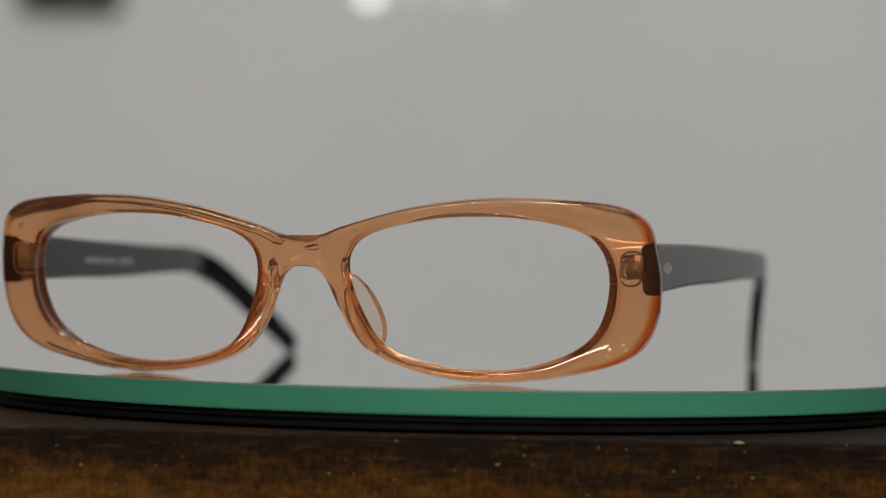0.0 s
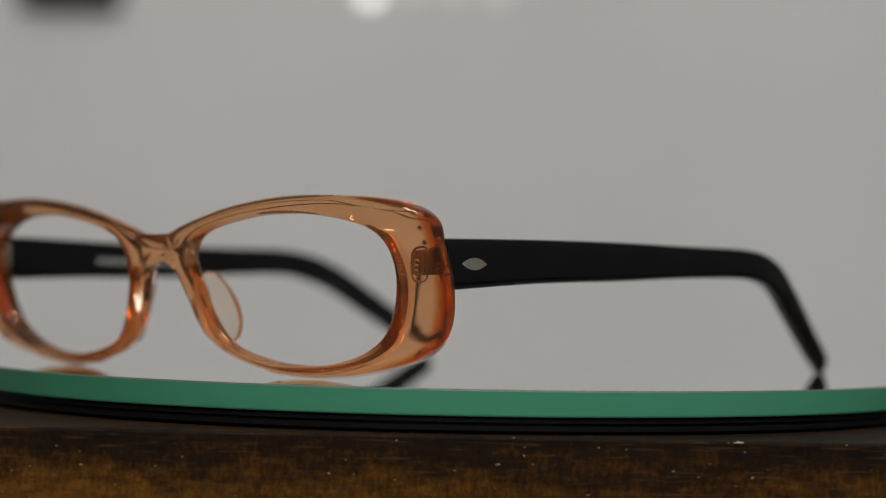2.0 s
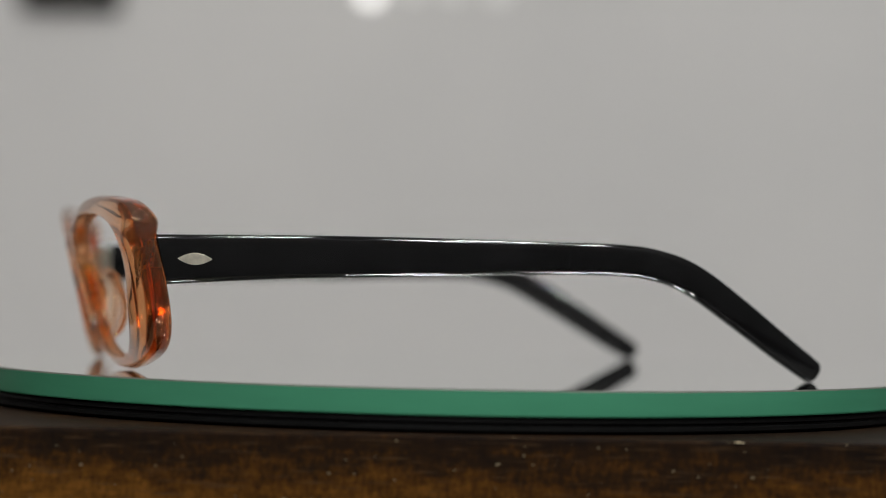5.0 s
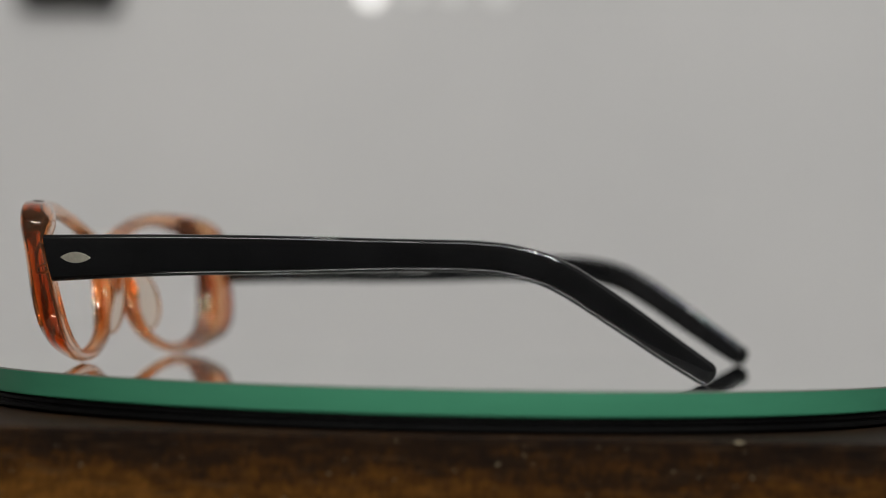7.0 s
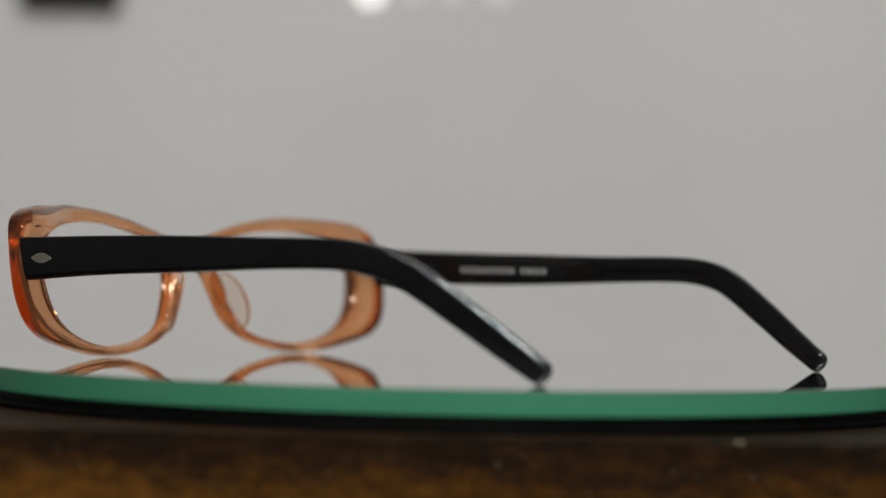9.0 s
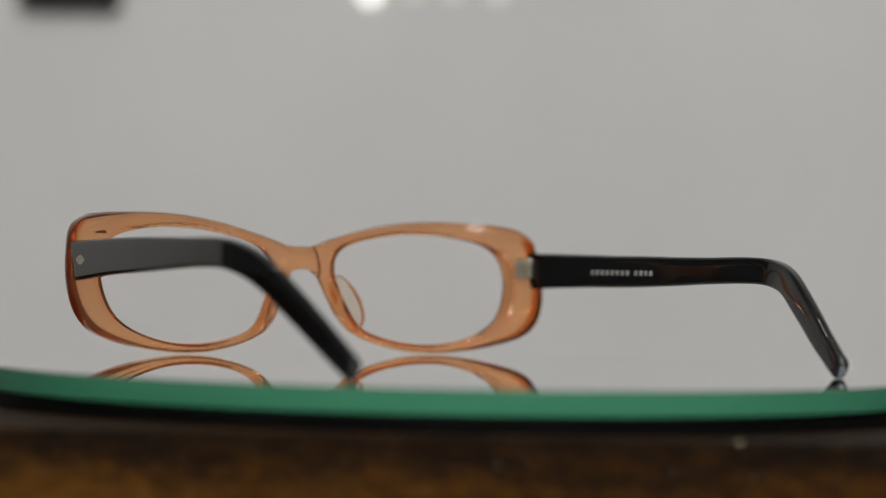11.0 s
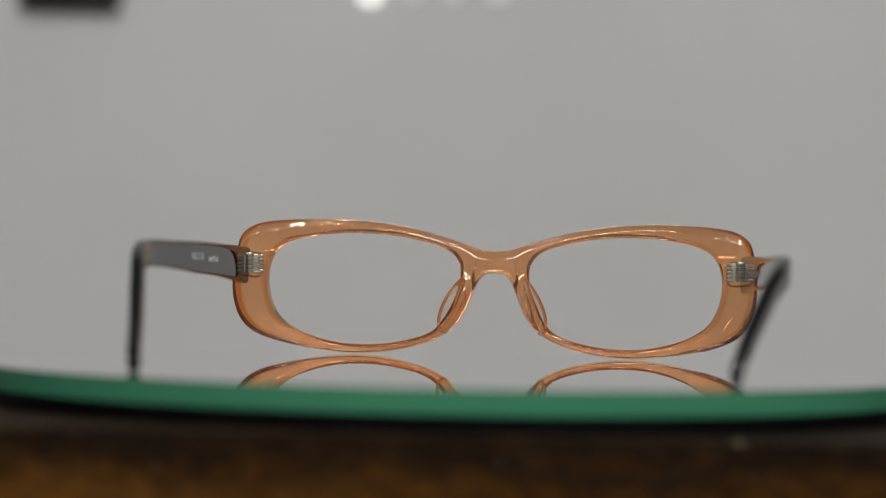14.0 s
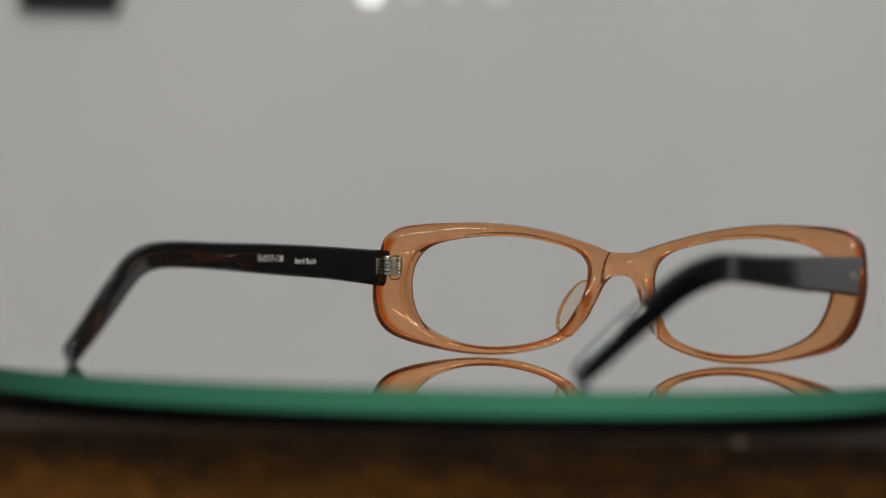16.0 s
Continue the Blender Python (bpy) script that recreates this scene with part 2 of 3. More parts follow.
def ceiling_panel():
    """A flat luminous panel in the ceiling behind the camera."""
    z = ROOM[5]
    pa = tagged(new("ceiling_panel_light"), "flat white ceiling panel light, lit", "lamp")
    px, py, pw, ph = PANEL
    pa.location = (px, py, z)
    for x, y, w, h in ((0, ph / 2 + 0.01, pw + 0.04, 0.02), (0, -ph / 2 - 0.01, pw + 0.04, 0.02), (pw / 2 + 0.01, 0, 0.02, ph), (-pw / 2 - 0.01, 0, 0.02, ph)):
        part("frame_bar", box((w, h, 0.018), (x, y, -0.009), 0.002), WHITE, pa, smooth=False)
    part("diffuser", box((pw - 0.002, ph - 0.002, 0.006), (0, 0, -0.003)), DISC, pa, "glowing white diffuser", False)
    la = bpy.data.lights.new("panel", "AREA")
    la.shape, la.size, la.size_y, la.energy, la.color = "RECTANGLE", pw - 0.02, ph - 0.02, PANEL_POWER, (0.99, 0.992, 0.99)
    lo = new("panel", la)
    lo.location = (px, py, z - 0.012)


def stand():
    """The worn wooden stand under the turntable."""
    st = tagged(new("wooden_stand"), "dark varnished wooden stand, rubbed amber along its edge", "stand")
    st.location = (0, 0, TABLE_Z)
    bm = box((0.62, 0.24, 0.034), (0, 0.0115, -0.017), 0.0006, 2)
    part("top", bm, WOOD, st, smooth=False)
    chip = bmesh.new()
    bmesh.ops.create_cone(chip, cap_ends=True, segments=5, radius1=0.0011, radius2=0.0003, depth=0.0009)
    for v in chip.verts:
        v.co = Vector((v.co.x * 1.0 + 0.0523, v.co.y * 0.2 - 0.1086, v.co.z * 0.3 - 0.0002))
    part("chip", chip, CHIP, st, "pale splintered chip in the edge", False)
    for x in (-0.27, 0.27):
        for y in (-0.08, 0.095):
            part("leg", box((0.035, 0.035, TABLE_Z - 0.034), (x, y, -0.034 - (TABLE_Z - 0.034) / 2), 0.002), WOOD, st, smooth=False)
    part("apron", box((0.505, 0.018, 0.05), (0, -0.08, -0.059), 0.001), WOOD, st, smooth=False)
    part("apron", box((0.505, 0.018, 0.05), (0, 0.095, -0.059), 0.001), WOOD, st, smooth=False)


def turntable():
    """A black platter with a round mirror on it; both turn."""
    R = 0.10593
    tt = tagged(new("turntable"), "low round black plastic turntable, slowly turning", "turntable")
    b = 0.0032
    part("platter", lathe([(0, b), (R - 0.0010, b), (R - 0.0006, b - 0.0003), (R - 0.0006, b - 0.0010), (R - 0.0010, b - 0.0012), (0, b - 0.0012)], 256), RUBBER, tt)
    part("rim_band", lathe([(R - 0.004, b - 0.0013), (R - 0.0011, b - 0.0013), (R - 0.0011, b - 0.0016), (R - 0.0007, b - 0.0018), (R - 0.0007, b - 0.0025),
                            (R - 0.0012, b - 0.0027), (R - 0.004, b - 0.0027)], 256), RUBBER, tt)
    part("foot_ring", lathe([(R - 0.006, 0.0006), (R - 0.0016, 0.0006), (R - 0.0013, 0.0004), (R - 0.0016, 0.0001), (R - 0.006, 0.0001)], 256), RUBBER, tt)
    mi = tagged(new("mirror_disc"), "round mirror with a polished green glass edge", "mirror")
    h = 0.0083 - b
    part("silvered_face", lathe([(0, h), (R - 0.00045, h)], 256), MIRROR, mi, "clean reflecting face", False)
    part("bevel_edge", lathe([(R - 0.00045, h), (R - 0.00012, h - 0.00012), (R, h - 0.0003)], 256), DARK_BEVEL, mi, "upper bevel, coloured dark for what it reflects")
    part("glass_edge", lathe([(R, h - 0.0003), (R, h - 0.0007), (R, h * 0.5), (R, 0.0006), (R, 0.0004), (R - 0.00012, 0.00016), (R - 0.0005, 0.00004),
                              (0, 0.00004)], 256), GREEN, mi, "green glass edge")
    return tt, mi


# ---- the spectacles ----
# Half of the front's outline, x to the wearer's left, z up, in millimetres.
OUTER = [(0, 28.0), (4.2, 28.25), (8.0, 29.6), (14.1, 31.4), (22.1, 33.4), (32, 34.9), (41, 35.5), (50, 35.4), (57.5, 34.95), (63.2, 33.8), (66.9, 30.9),
         (68.3, 25.0), (68.8, 19.6), (68.2, 14), (66.4, 9.3), (63.3, 6.0), (58.5, 3.8), (50, 1.8), (43, 0.8), (36, 0.4), (28, 0.9),
         (19.5, 2.8), (13.3, 5.6), (9, 10.0), (6.5, 15.2), (4.6, 19.6), (2.6, 21.6), (0, 22.0)]
INNER = [(9.1, 22), (9.7, 24.9), (12.0, 27.5), (16.5, 29.4), (25, 31.2), (32, 31.9), (41, 31.9), (50, 30.7), (55.6, 28.9), (58.6, 25.8), (59.8, 21),
         (59.3, 15.7), (57.4, 11), (54.3, 7.8), (49, 5.1), (42, 3.2), (34.5, 2.6), (26.5, 3.2), (18.6, 5.2), (14.4, 8), (11.4, 13.2), (9.6, 18)]
SAG, LEAN = 7.1, 0.24


def front_y(x, z):
    """How far back the front's middle sheet lies, in millimetres."""
    return -14.0 - SAG + SAG * (x / 63.0) ** 2 + LEAN * (35.0 - z)


def ease(k):
    """0 to 1 with soft ends."""
    k = min(1.0, max(0.0, k))
    return k * k * (3 - 2 * k)


def thickness(x):
    return 3.9 + 1.1 * ease((abs(x) - 38) / 24) + 0.9 * max(0.0, 1 - abs(x) / 10)


def front_grid():
    """Matched points round one eye: on the rim's inner loop, on the front's outline, and that outline alone."""
    edge = spline([(-4.2, 28.25)] + OUTER + [(-2.6, 21.6)], 820)
    edge = edge[edge[:, 0] > 0.15]
    edge = np.concatenate([[OUTER[0]], edge, [OUTER[-1]]])
    seam = np.linspace(edge[-1], edge[0], 16)[1:-1]
    outer = np.concatenate([edge, seam])
    inner = spline(INNER, 600, True)
    mid = np.array([33.0, 20.5])

    def turn(p):
        return np.mod(np.arctan2((p[:, 1] - mid[1]) * 1.5, p[:, 0] - mid[0]), 2 * math.pi)
    ai = turn(inner)
    order = np.argsort(ai)
    ai, ii = ai[order], inner[order]
    ai = np.concatenate([ai - 2 * math.pi, ai, ai + 2 * math.pi])
    ii = np.concatenate([ii, ii, ii])
    want = turn(outer)
    matched = np.stack([np.interp(want, ai, ii[:, j]) for j in (0, 1)], 1)
    fine = spline([(-4.2, 28.25)] + OUTER + [(-2.6, 21.6)], 5000)
    return matched, outer, fine[fine[:, 0] >= 0], spline(INNER, 3000, True)


def sheet(x, z, edge, inner, u):
    """The front's fore and back faces at a point, rounded towards its edges."""
    de = float(np.min(np.hypot(edge[:, 0] - x, edge[:, 1] - z)))
    di = float(np.min(np.hypot(inner[:, 0] - x, inner[:, 1] - z)))
    de, di = (0.0 if u == 1 and x > 0 else de), (0.0 if u == 0 else di)
    half = thickness(x) / 2
    crown = math.exp(-(x / 9.0) ** 2)
    end = ease((x - 44) / 16)
    ef, eb = min(1.0, de / (2.1 + 1.0 * crown + 2.2 * end)), min(1.0, de / (1.7 + 0.9 * crown + 0.8 * end))
    k = min(1.0, di / (0.9 + 0.6 * crown))
    wall = 0.66 + 0.34 * math.sqrt(max(0.0, 1 - (1 - k) ** 2))
    hf = half * min(wall, 0.32 + 0.68 * math.sqrt(max(0.0, 1 - (1 - ef) ** 2)))
    hb = half * min(wall, 0.45 + 0.55 * math.sqrt(max(0.0, 1 - (1 - eb) ** 2)))
    # the saddle of the bridge and the thicker roots of the nose pads
    hb += 1.5 * math.exp(-((x - 8.3) / 2.2) ** 2 - ((z - 16) / 4.5) ** 2) * min(1.0, de, di)
    hf -= 1.15 * ease((5.6 - 0.25 * (z - 25) - abs(x)) / 1.3) * min(1.0, 0.25 + ef)
    hb += 0.8 * math.exp(-(x / 4.5) ** 2 - ((z - 26) / 2.5) ** 2) * eb
    # the broad ends are deeper: forward towards their foot, back at their upper corner
    hf += end * (0.4 + 0.9 * ease((25 - z) / 14)) * (0.5 + 0.5 * ef)
    hb += end * 2.2 * ease((z - 25.5) / 6) * (0.5 + 0.5 * eb)
    y = front_y(x, z)
    return y - hf, y + hb


def front_mesh():
    inner, outer, edge, loop = front_grid()
    n = len(outer)
    bm = bmesh.new()
    us = [0.5 - 0.5 * math.cos(math.pi * k / 26) for k in range(26)] + [1]
    grid = []
    for u in us:
        row = []
        for a, b in zip(inner, outer):
            x, z = a * (1 - u) + b * u
            row.append((x, z, *sheet(x, z, edge, loop, u)))
        grid.append(row)
    for side in (1, -1):
        fore = [[bm.verts.new((side * x, yf, z)) for x, z, yf, yb in row] for row in grid]
        back = [[bm.verts.new((side * x, yb, z)) for x, z, yf, yb in row] for row in grid]
        groove, lip_f, lip_b, crown = [], [], [], []
        for k, (a, b) in enumerate(zip(inner, outer)):
            way = (b - a) / max(1e-6, np.linalg.norm(b - a))
            x, z = a + way * 1.0
            groove.append(bm.verts.new((side * x, front_y(x, z), z)))
            for lip, row in ((lip_f, fore), (lip_b, back)):
                x, z = a + way * 0.05
                y = front_y(x, z)
                lip.append(bm.verts.new((side * x, y + (row[0][k].co.y - front_y(*a)) * 0.62, z)))
            x, z = b + way * (0.3 if b[0] > 3 else 0.1 * b[0])
            crown.append(bm.verts.new((side * x, fore[-1][k].co.y * 0.5 + back[-1][k].co.y * 0.5, z)))
        for i in range(n):
            j = (i + 1) % n
            for rows, lip in ((fore, lip_f), (back, lip_b)):
                for a, b in zip(rows, rows[1:]):
                    bm.faces.new((a[i], a[j], b[j], b[i]))
                bm.faces.new((lip[i], lip[j], rows[0][j], rows[0][i]))
                bm.faces.new((groove[i], groove[j], lip[j], lip[i]))
            # the outer wall, all round but for the seam in the middle of the bridge
            if outer[i][0] > 1e-6 or outer[j][0] > 1e-6:
                bm.faces.new((fore[-1][i], fore[-1][j], crown[j], crown[i]))
                bm.faces.new((crown[i], crown[j], back[-1][j], back[-1][i]))
    bmesh.ops.remove_doubles(bm, verts=bm.verts, dist=0.006)
    bmesh.ops.dissolve_degenerate(bm, edges=bm.edges, dist=0.002)
    bmesh.ops.scale(bm, vec=(0.001, 0.001, 0.001), verts=bm.verts)
    return bm


def path_tint_mesh(side):
    """Amber sheets added under the walls of the front's broad ends, imitating light's longer path."""
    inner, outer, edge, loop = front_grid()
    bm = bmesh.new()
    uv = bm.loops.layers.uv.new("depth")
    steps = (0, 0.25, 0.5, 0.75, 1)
    for deep, wall, amount in ((0.35, "outer", 1), (0.7, "outer", 1), (1.05, "outer", 1), (1.4, "outer", 1), (1.75, "outer", 0.8),
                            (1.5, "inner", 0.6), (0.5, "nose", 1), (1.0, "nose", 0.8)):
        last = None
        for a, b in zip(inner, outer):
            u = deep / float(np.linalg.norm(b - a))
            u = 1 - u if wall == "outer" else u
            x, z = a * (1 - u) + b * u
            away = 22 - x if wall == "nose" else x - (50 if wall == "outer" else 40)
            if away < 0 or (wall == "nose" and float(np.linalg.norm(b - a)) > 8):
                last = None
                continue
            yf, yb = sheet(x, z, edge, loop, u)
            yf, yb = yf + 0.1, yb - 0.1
            fade = amount * min(1.0, away / 10)
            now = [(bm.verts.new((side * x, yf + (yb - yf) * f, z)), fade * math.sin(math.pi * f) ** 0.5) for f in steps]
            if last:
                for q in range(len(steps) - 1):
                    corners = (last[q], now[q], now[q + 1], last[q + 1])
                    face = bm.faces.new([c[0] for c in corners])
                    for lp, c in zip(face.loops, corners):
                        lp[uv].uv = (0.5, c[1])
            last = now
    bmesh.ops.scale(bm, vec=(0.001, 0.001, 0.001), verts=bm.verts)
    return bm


# The temple's middle line: y back, z up, half height, thickness, in millimetres.
TEMPLE = [(-7.6, 22.8, 4.85, 3.7), (18, 23.8, 4.3, 3.5), (42, 24.25, 3.95, 3.4), (66, 24.6, 3.35, 3.3), (83.5, 24.6, 3.2, 3.2), (92.5, 23.6, 3.2, 3.2),
          (100.7, 20.8, 3.2, 3.1), (111.0, 14.4, 3.1, 3.0), (121.8, 7.1, 2.8, 2.8), (129.0, 2.4, 2.5, 2.7)]


def temple_x(y, bend, tip):
    """The temple's distance from the middle: slightly bowed to the bend, then curving in."""
    line = temple_lines.setdefault((bend, tip), spline([(-8, 66.2), (40, bend - 0.42 * (bend - 66.2)), (78, bend - 0.1), (93, bend), (107, bend - 0.36 * (bend - tip)),
                                                        (119, bend - 0.70 * (bend - tip)), (131, tip)], 200))
    return float(np.interp(y, line[:, 0], line[:, 1]))


temple_lines = {}


def temple_mesh(side, bend, tip):
    line = spline(TEMPLE, 110)
    bm = bmesh.new()
    rings = []
    for i, (y, z, h, t) in enumerate(line):
        a, b = line[max(0, i - 1)], line[min(len(line) - 1, i + 1)]
        ty, tz = b[0] - a[0], b[1] - a[1]
        ln = math.hypot(ty, tz)
        ny, nz = -tz / ln, ty / ln
        x = temple_x(y, bend, tip)
        if side < 0:
            z = z + float(np.interp(y, (-7, 3, 12, 30, 55, 70, 85, 100, 115, 131), (0, -0.25, -0.6, -1.1, -1.25, -1.15, -0.92, -0.6, -0.25, 0)))
        w, cz = t / 2, 1.05
        cx = 0.95
        # each edge is polished round, with a barely crowned side face
        quarter = [(w + 0.05, h * 0.3), (w + 0.03, h - cz - 0.45)]
        quarter += [(w - cx + cx * math.cos(radians(q)), h - cz + cz * math.sin(radians(q))) for q in range(0, 91, 15)]
        full = quarter + [(-a, b) for a, b in quarter[::-1]] + [(-a, -b) for a, b in quarter] + [(a, -b) for a, b in quarter[::-1]]
        slant = 0.2 * min(1.0, max(0.0, (12 - y) / 19))
        rings.append([bm.verts.new((side * (x + px), y + ny * ph - slant * ph, z + nz * ph)) for px, ph in full])
    # round the tip
    last, c = rings[-1], sum((v.co for v in rings[-1]), Vector()) / len(rings[-1])
    a, b = line[-2], line[-1]
    way = Vector((0, b[0] - a[0], b[1] - a[1])).normalized()
    for f, push in ((0.93, 0.75), (0.78, 1.35), (0.5, 1.8), (0.2, 2.0)):
        rings.append([bm.verts.new(c + (v.co - c) * f + way * push) for v in last])
    for p, q in zip(rings, rings[1:]):
        for k in range(len(p)):
            j = (k + 1) % len(p)
            bm.faces.new((p[k], p[j], q[j], q[k]))
    bm.faces.new(rings[-1])
    # the front end, chamfered
    first = rings[0]
    c = sum((v.co for v in first), Vector()) / len(first)
    cap = [bm.verts.new(c + (v.co - c) * 0.93 + Vector((0, -0.25, 0))) for v in first]
    for k in range(len(first)):
        j = (k + 1) % len(first)
        bm.faces.new((first[k], first[j], cap[j], cap[k]))
    bm.faces.new(cap)
    low = min(v.co.z for v in bm.verts)
    # the temple's tip touches the mirror
    for v in bm.verts:
        k = max(0.0, (v.co.y - 60) / 70)
        v.co.z -= (low - 0.05) * min(1.0, k)
    bmesh.ops.scale(bm, vec=(0.001, 0.001, 0.001), verts=bm.verts)
    return bm


def leaf_mesh(length, height, depth):
    """A pointed oval inlay: x along, y up, z off the face."""
    bm = bmesh.new()
    n = 24
    pts = [(-1 + 2 * k / n, 1 - (-1 + 2 * k / n) ** 2) for k in range(n)]
    pts += [(-u, -w) for u, w in pts]
    rim = [bm.verts.new((u * length / 2, w * height / 2, -depth)) for u, w in pts]
    top = [bm.verts.new((u * length / 2 * 0.96, w * height / 2 * 0.93, depth * 0.4)) for u, w in pts]
    bm.faces.new(top)
    bm.faces.new(rim)
    for k in range(len(rim)):
        j = (k + 1) % len(rim)
        bm.faces.new((rim[k], rim[j], top[j], top[k]))
    return bm


def pad_point(side, x, y, z):
    """A point of the unit ball, carried to the nose pad's flattened drop that flares back and out from the rim."""
    wide = 1.0 - 0.18 * z
    p = Vector((x * 0.65, y * 4.3 * wide, z * 7.3))
    p.x += (0.035 * (p.y + 2) ** 2 if p.y > -2 else 0) - 0.30 * p.z
    p.y += -0.10 * p.z
    p = pose(0, 0, 0, 0, 0, -20) @ p
    return Vector((side * (p.x + 10.3), p.y - 12.6, p.z + 13.2)) * 0.001


def pad_mesh(side):
    bm = bmesh.new()
    bmesh.ops.create_uvsphere(bm, u_segments=32, v_segments=20, radius=1.0)
    for v in bm.verts:
        v.co = pad_point(side, *v.co)
    return bm


def edge_glint_mesh(side):
    """A tube added for the orange light along the rounded free edge of a nose pad."""
    bm = bmesh.new()
    rings = []
    for i in range(41):
        a = radians(-112 + 224 * i / 40)
        c = pad_point(side, 0, math.cos(a), math.sin(a))
        out = (pad_point(side, 0, 1.05 * math.cos(a), 1.05 * math.sin(a)) - c).normalized()
        off = (pad_point(side, 0.1, math.cos(a), math.sin(a)) - c).normalized()
        r = 0.00042 * (0.35 + 0.65 * math.sin(math.pi * i / 40))
        rings.append([bm.verts.new(c + r * (out * math.cos(2 * math.pi * q / 10) + off * math.sin(2 * math.pi * q / 10))) for q in range(10)])
    for a, b in zip(rings, rings[1:]):
        for q in range(10):
            bm.faces.new((a[q], a[(q + 1) % 10], b[(q + 1) % 10], b[q]))
    bm.faces.new(rings[0])
    bm.faces.new(rings[-1])
    return bm


def ring_mesh(half_w, half_h, r, m):
    """A rounded oblong ring of wire, x across and y up."""
    bm = bmesh.new()
    n, k = 28, 8
    rings = []
    for i in range(n):
        a = 2 * math.pi * i / n
        ca, sa = math.cos(a), math.sin(a)
        f = (abs(ca) ** 3.2 + abs(sa) ** 3.2) ** (-1 / 3.2)
        c, out = Vector((half_w * ca * f, half_h * sa * f, 0)), Vector((ca, sa, 0))
        rings.append([bm.verts.new(m @ (c + out * r * math.cos(2 * math.pi * q / k) + Vector((0, 0, r * math.sin(2 * math.pi * q / k))))) for q in range(k)])
    for a, b in zip(rings, rings[1:] + rings[:1]):
        for q in range(k):
            bm.faces.new((a[q], a[(q + 1) % k], b[(q + 1) % k], b[q]))
    return bm


def bars(row, height, m):
    """Illegible small print as plain bars: (start, width) pairs along one line."""
    bm = bmesh.new()
    for s, w in row:
        box((w, height, 0.00004), (s + w / 2, 0, 0), bm=bm)
    bmesh.ops.transform(bm, matrix=m, verts=bm.verts)
    return bm


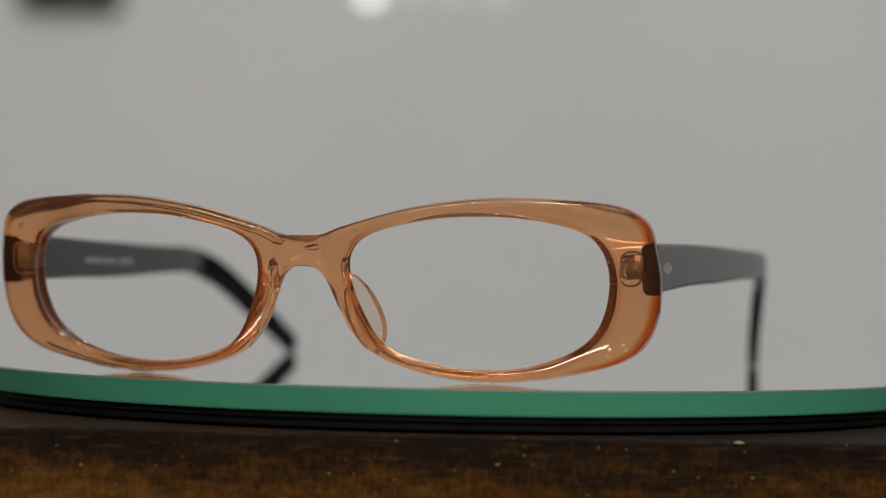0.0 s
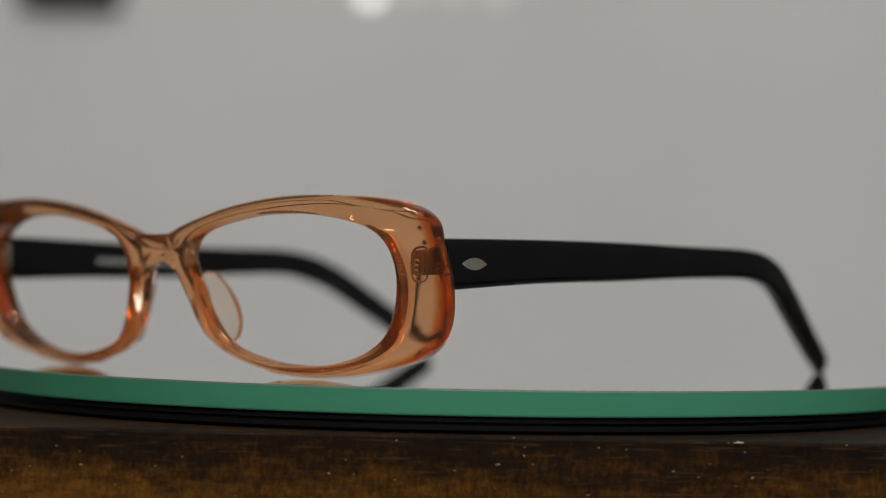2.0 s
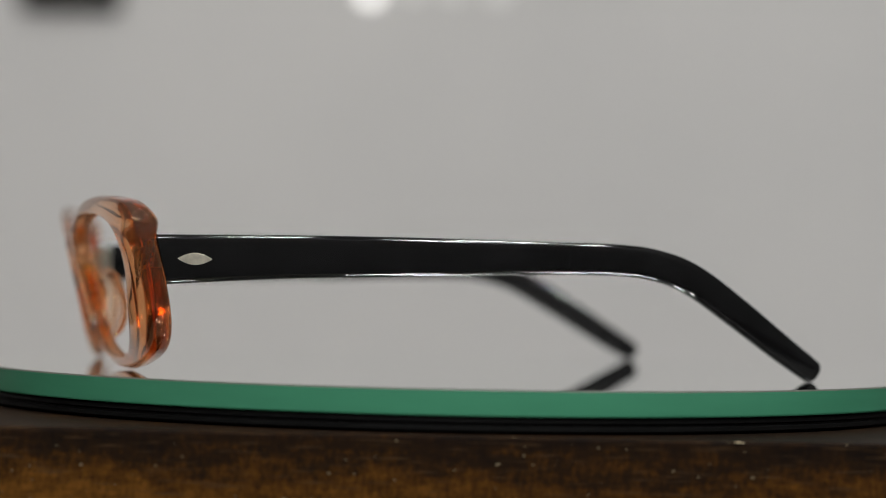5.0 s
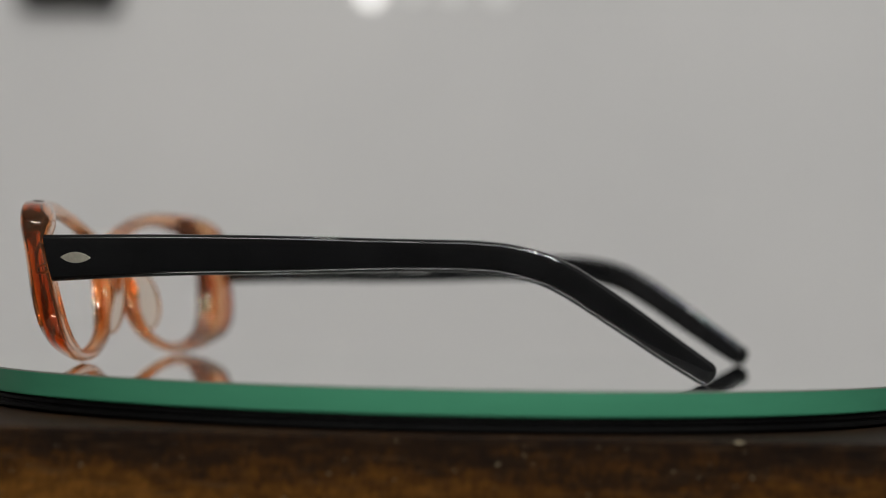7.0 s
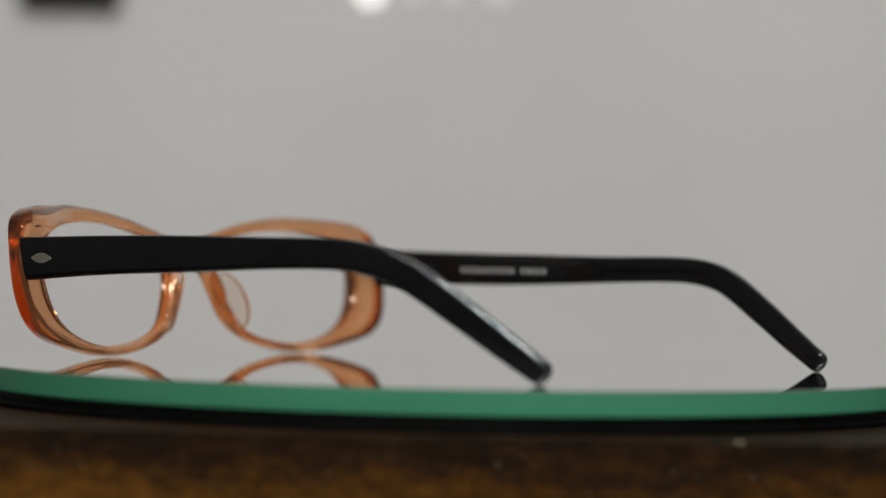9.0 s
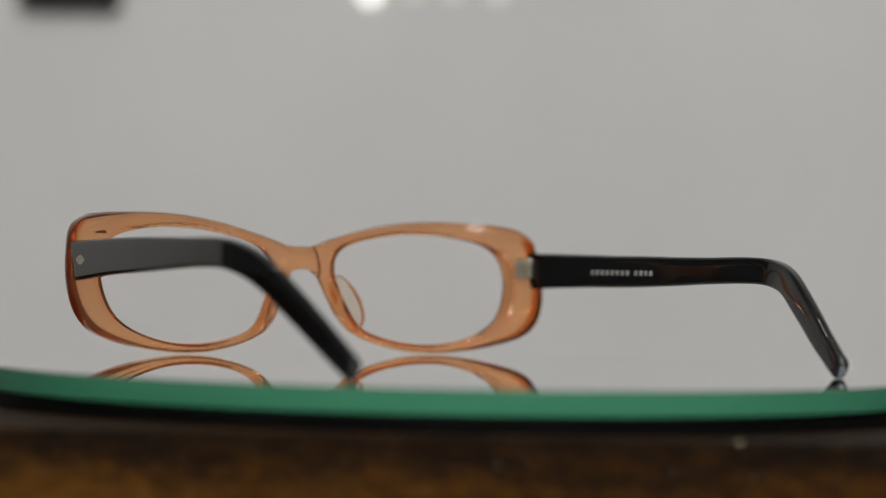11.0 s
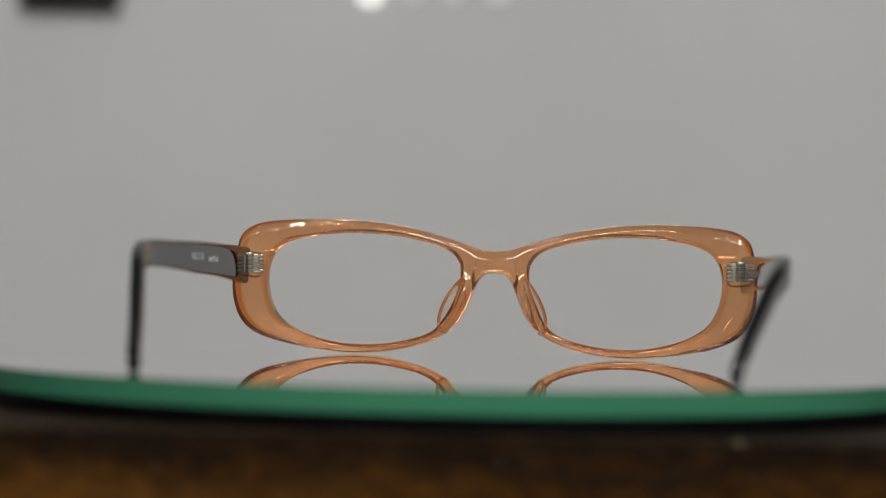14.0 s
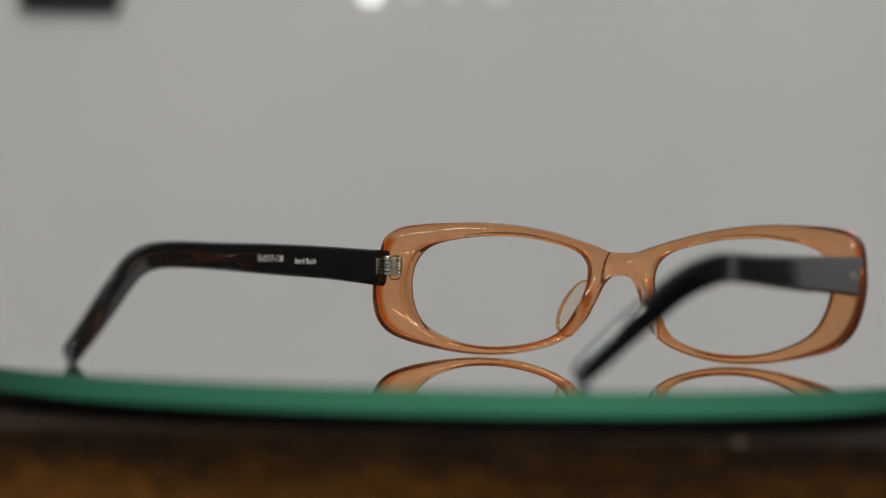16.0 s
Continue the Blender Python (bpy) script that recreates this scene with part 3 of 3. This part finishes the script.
def spectacles():
    sp = tagged(new("spectacles"), "orange acetate spectacle frame with black temples, no lenses", "eyeglasses")
    fr = part("front", front_mesh(), ORANGE, sp, "see-through orange-brown acetate front", sharp=70)
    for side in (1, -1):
        part("path_tint_sheets", path_tint_mesh(side), PATH_TINT, fr, "added amber sheets inside the acetate, for light's longer path")
    mm = 0.001
    focus = None
    for side, bend, tip in ((1, BEND_L, 64.5), (-1, BEND_R, 56.7)):
        te = part("temple", temple_mesh(side, bend, tip), BLACK, sp, "glossy black acetate temple", sharp=24)

        def mark(y, z, out, bend=bend, tip=tip, side=side):
            """The pose of a flat mark on the temple's outer (out=1) or inner (out=-1) face: x along the print, y up, z off the face."""
            t = float(np.interp(y, [r[0] for r in TEMPLE], [r[3] for r in TEMPLE]))
            x = side * (temple_x(y, bend, tip) + out * (t / 2 + 0.062))
            slope = side * (temple_x(y + 0.5, bend, tip) - temple_x(y - 0.5, bend, tip))
            off = Vector((side * out, -side * out * slope, 0)).normalized()
            up = Vector((0, 0, 1))
            m = Matrix((up.cross(off), up, off)).transposed().to_4x4()
            m.translation = Vector((x, y, z)) * mm
            return m

        lm = leaf_mesh(7.0 * mm, 2.4 * mm, 0.06 * mm)
        ri = part("rivet_plate", lm, RIVET, te, "leaf-shaped brushed silver inlay")
        ri.matrix_basis = mark(-1.3, 23.0, 1)
        if side > 0:
            focus = ri
        pad = part("nose_pad", pad_mesh(side), CLEAR, sp, "clear moulded nose pad")
        # orange tube stands in for light gathered along the clear pad's edge
        part("pad_edge_glint", edge_glint_mesh(side), ORANGE, pad, "added orange tube for the glint along the rounded pad edge")
        # hinge: a leaf on the front, knuckles, a leaf on the temple
        leaf = box((2.6 * mm, 1.1 * mm, 4.8 * mm), (side * 63.4 * mm, -8.6 * mm, 23.4 * mm), 0.2 * mm)
        for k in range(5):
            box((1.5 * mm, 1.25 * mm, 0.72 * mm), (side * 61.5 * mm, -8.6 * mm, (23.4 + (k - 2) * 0.98) * mm), 0.15 * mm, 1, leaf)
        hi = part("hinge", leaf, SILVER, sp, "silver metal barrel hinge")
        part("anchor_ring", ring_mesh(2.1 * mm, 3.3 * mm, 0.22 * mm, pose(side * 63.2 * mm, -10.1 * mm, 22.9 * mm, 90, 0, side * -12)), SILVER, hi)
        part("anchor_ring", ring_mesh(1.2 * mm, 2.0 * mm, 0.2 * mm, pose(side * 63.1 * mm, -10.5 * mm, 22.9 * mm, 90, 0, side * -12)), SILVER, hi)
        for k in range(5):
            kz = 23.4 + (k - 2) * 1.0
            part("knuckle", lathe([(0, -0.42 * mm), (1.0 * mm, -0.42 * mm), (1.12 * mm, -0.32 * mm), (1.12 * mm, 0.32 * mm), (1.0 * mm, 0.42 * mm), (0, 0.42 * mm)], 20,
                                  m=pose(side * 64.2 * mm, -7.0 * mm, kz * mm)), SILVER, hi)
        part("screw", lathe([(0, 2.2 * mm), (0.8 * mm, 2.2 * mm), (0.95 * mm, 2.4 * mm), (0.8 * mm, 2.75 * mm), (0.3 * mm, 2.8 * mm), (0.3 * mm, 2.6 * mm), (0, 2.6 * mm)], 20,
                            m=pose(side * 64.2 * mm, -7.0 * mm, 23.4 * mm)), SILVER, hi)
        part("temple_leaf", box((0.9 * mm, 4.8 * mm, 4.6 * mm), (side * 65.1 * mm, -4.2 * mm, 23.2 * mm), 0.25 * mm), SILVER, hi)
        # print on the temples' inner faces, read from inside
        if side > 0:
            letters("51", 2.3 * mm, mark(50.7, 24.4, -1), PRINT, "size_print", te, "small white printed numbers")
            sq = bmesh.new()
            for cx, cz, w, h in ((0, 0.65, 1.2, 0.2), (0, -0.65, 1.2, 0.2), (0.5, 0, 0.2, 1.2), (-0.5, 0, 0.2, 1.2)):
                box((w * mm, h * mm, 0.00004), (cx * mm, cz * mm, 0), bm=sq)
            bmesh.ops.transform(sq, matrix=mark(47.3, 24.4, -1), verts=sq.verts)
            part("box_sign", sq, PRINT, te, smooth=False)
            letters("17-138", 2.3 * mm, mark(46.3, 24.4, -1), PRINT, "size_print", te)
            letters("hand finish", 2.2 * mm, mark(34.9, 24.0, -1), PRINT, "finish_print", te, "small white printed words")
        else:
            row = [(s * 2.15 * mm, 1.45 * mm) for s in range(8)] + [(18.6 * mm + s * 2.05 * mm, 1.4 * mm) for s in range(4)]
            part("maker_print", bars(row, 1.3 * mm, mark(21.0, 22.7, -1)), FAINT, te, "white printed bars", False)
            m = mark(113.5, 10.9, -1) @ pose(0, 0, 0, 0, 0, math.degrees(math.atan2(-7.0, 11.4)))
            part("number_print", bars([(0, 0.7 * mm), (1.2 * mm, 0.7 * mm), (3.0 * mm, 0.6 * mm), (4.1 * mm, 0.6 * mm), (5.2 * mm, 0.6 * mm), (6.3 * mm, 0.6 * mm)], 1.0 * mm, m),
                 FAINT, te, "pale printed bars", False)
    return sp, focus


BEND_L, BEND_R = 71.7, 68.6
room()
downlights(DOWNLIGHTS, 0.06, LAMP_POWER, "round white ceiling downlight, lit", "ceiling downlights")
downlights(SPOTS, 0.024, SPOT_POWER, "small round white ceiling spotlight, lit", "ceiling spotlights")
ceiling_panel()
stand()
turntable_ob, mirror_ob = turntable()
spectacles_ob, near_hinge = spectacles()


def wall_point(px, py):
    """A place on the far wall, by the slope of the sight line across and up."""
    c, s = math.cos(radians(ROLL)), math.sin(radians(ROLL))
    sx, sz = px * c - py * s, px * s + py * c
    sz += math.tan(radians(PITCH))
    d = WALL_Y - EYE.y
    return EYE.x + sx * d, EYE.z + sz * d


def wall_fittings():
    x, z = wall_point(-0.1635, 0.1050)
    box_ob = tagged(new("wall_box"), "dark plastic box mounted on the wall", "wall box")
    part("case", box((0.068, 0.008, 0.10), (0, -0.004, 0.05), 0.003, 3), DARKBOX, box_ob)
    part("cover", box((0.060, 0.003, 0.09), (0, -0.0095, 0.05), 0.001, 2), DARKBOX, box_ob)
    box_ob.location = (x, WALL_Y, z)
    x, z = wall_point(0.02, 0.1165)
    bar = tagged(new("lamp_bar"), "white wall lamp bar with round lit bulbs", "wall lamp")
    bar.location = (x, WALL_Y, z)
    part("bar", box((0.20, 0.004, 0.008), (0, -0.002, 0.009), 0.001, 3), WHITE, bar)
    for dx, r, glow in ((-0.079, 0.0075, BULB), (-0.050, 0.007, DIM), (-0.024, 0.007, DIM), (0.006, 0.008, DIM)):
        low = -0.0075 if glow is BULB else -0.0042
        so = part("socket", lathe([(0, 0.002), (r * 0.5, 0.002), (r * 0.5, 0), (0, 0)], 24, m=pose(dx, -0.002, low + r * 0.9, 90)), WHITE, bar)
        bulb = lathe([(0, r)] + [(r * math.sin(a * math.pi / 12), r * math.cos(a * math.pi / 12)) for a in range(1, 12)] + [(0, -r)], 24)
        for v in bulb.verts:
            v.co = Vector((v.co.x + dx, v.co.y * 0.12 - 0.12 * r - 0.0003, v.co.z + low))
        part("bulb", bulb, glow, so, "frosted lit bulb")


wall_fittings()
cam.data.dof.use_dof = True
cam.data.dof.focus_object = near_hinge
cam.data.dof.aperture_fstop = 8.5


# ---- what moves ----
def motions():
    home = Matrix.Translation((-0.02530, -0.06182, 0)) @ pose(0, 0, 0, 0, 0, -16.55) @ pose(0.00138, 0, 0, 0, 0, -0.22)
    turned = [(0, 0), (0.5, 6.08), (1, 12.1), (1.5, 18.0), (2, 23.95), (2.5, 29.93), (3, 35.85), (3.5, 41.83), (4, 47.85), (6.5, 77.87), (7, 83.84),
              (7.5, 89.84), (8, 95.9), (10.5, 126.2), (11, 132.25), (11.5, 138.2), (12, 144.1), (12.5, 150.0), (13, 155.9), (13.5, 161.9), (14, 167.9),
              (14.5, 173.85), (15, 179.8), (15.5, 185.7), (16, 191.65)]
    rows, rows_disc, rows_table = [], [], []
    for t, degrees in turned:
        turn = pose(0, 0, 0, 0, 0, -degrees)
        rows.append((t, Matrix.Translation((0, 0, GLASS_Z)) @ turn @ home))
        rows_disc.append((t, Matrix.Translation((0, 0, TABLE_Z + 0.0032)) @ turn))
        rows_table.append((t, Matrix.Translation((0, 0, TABLE_Z)) @ turn))
    walk(spectacles_ob, rows)
    walk(mirror_ob, rows_disc)
    walk(turntable_ob, rows_table)


motions()
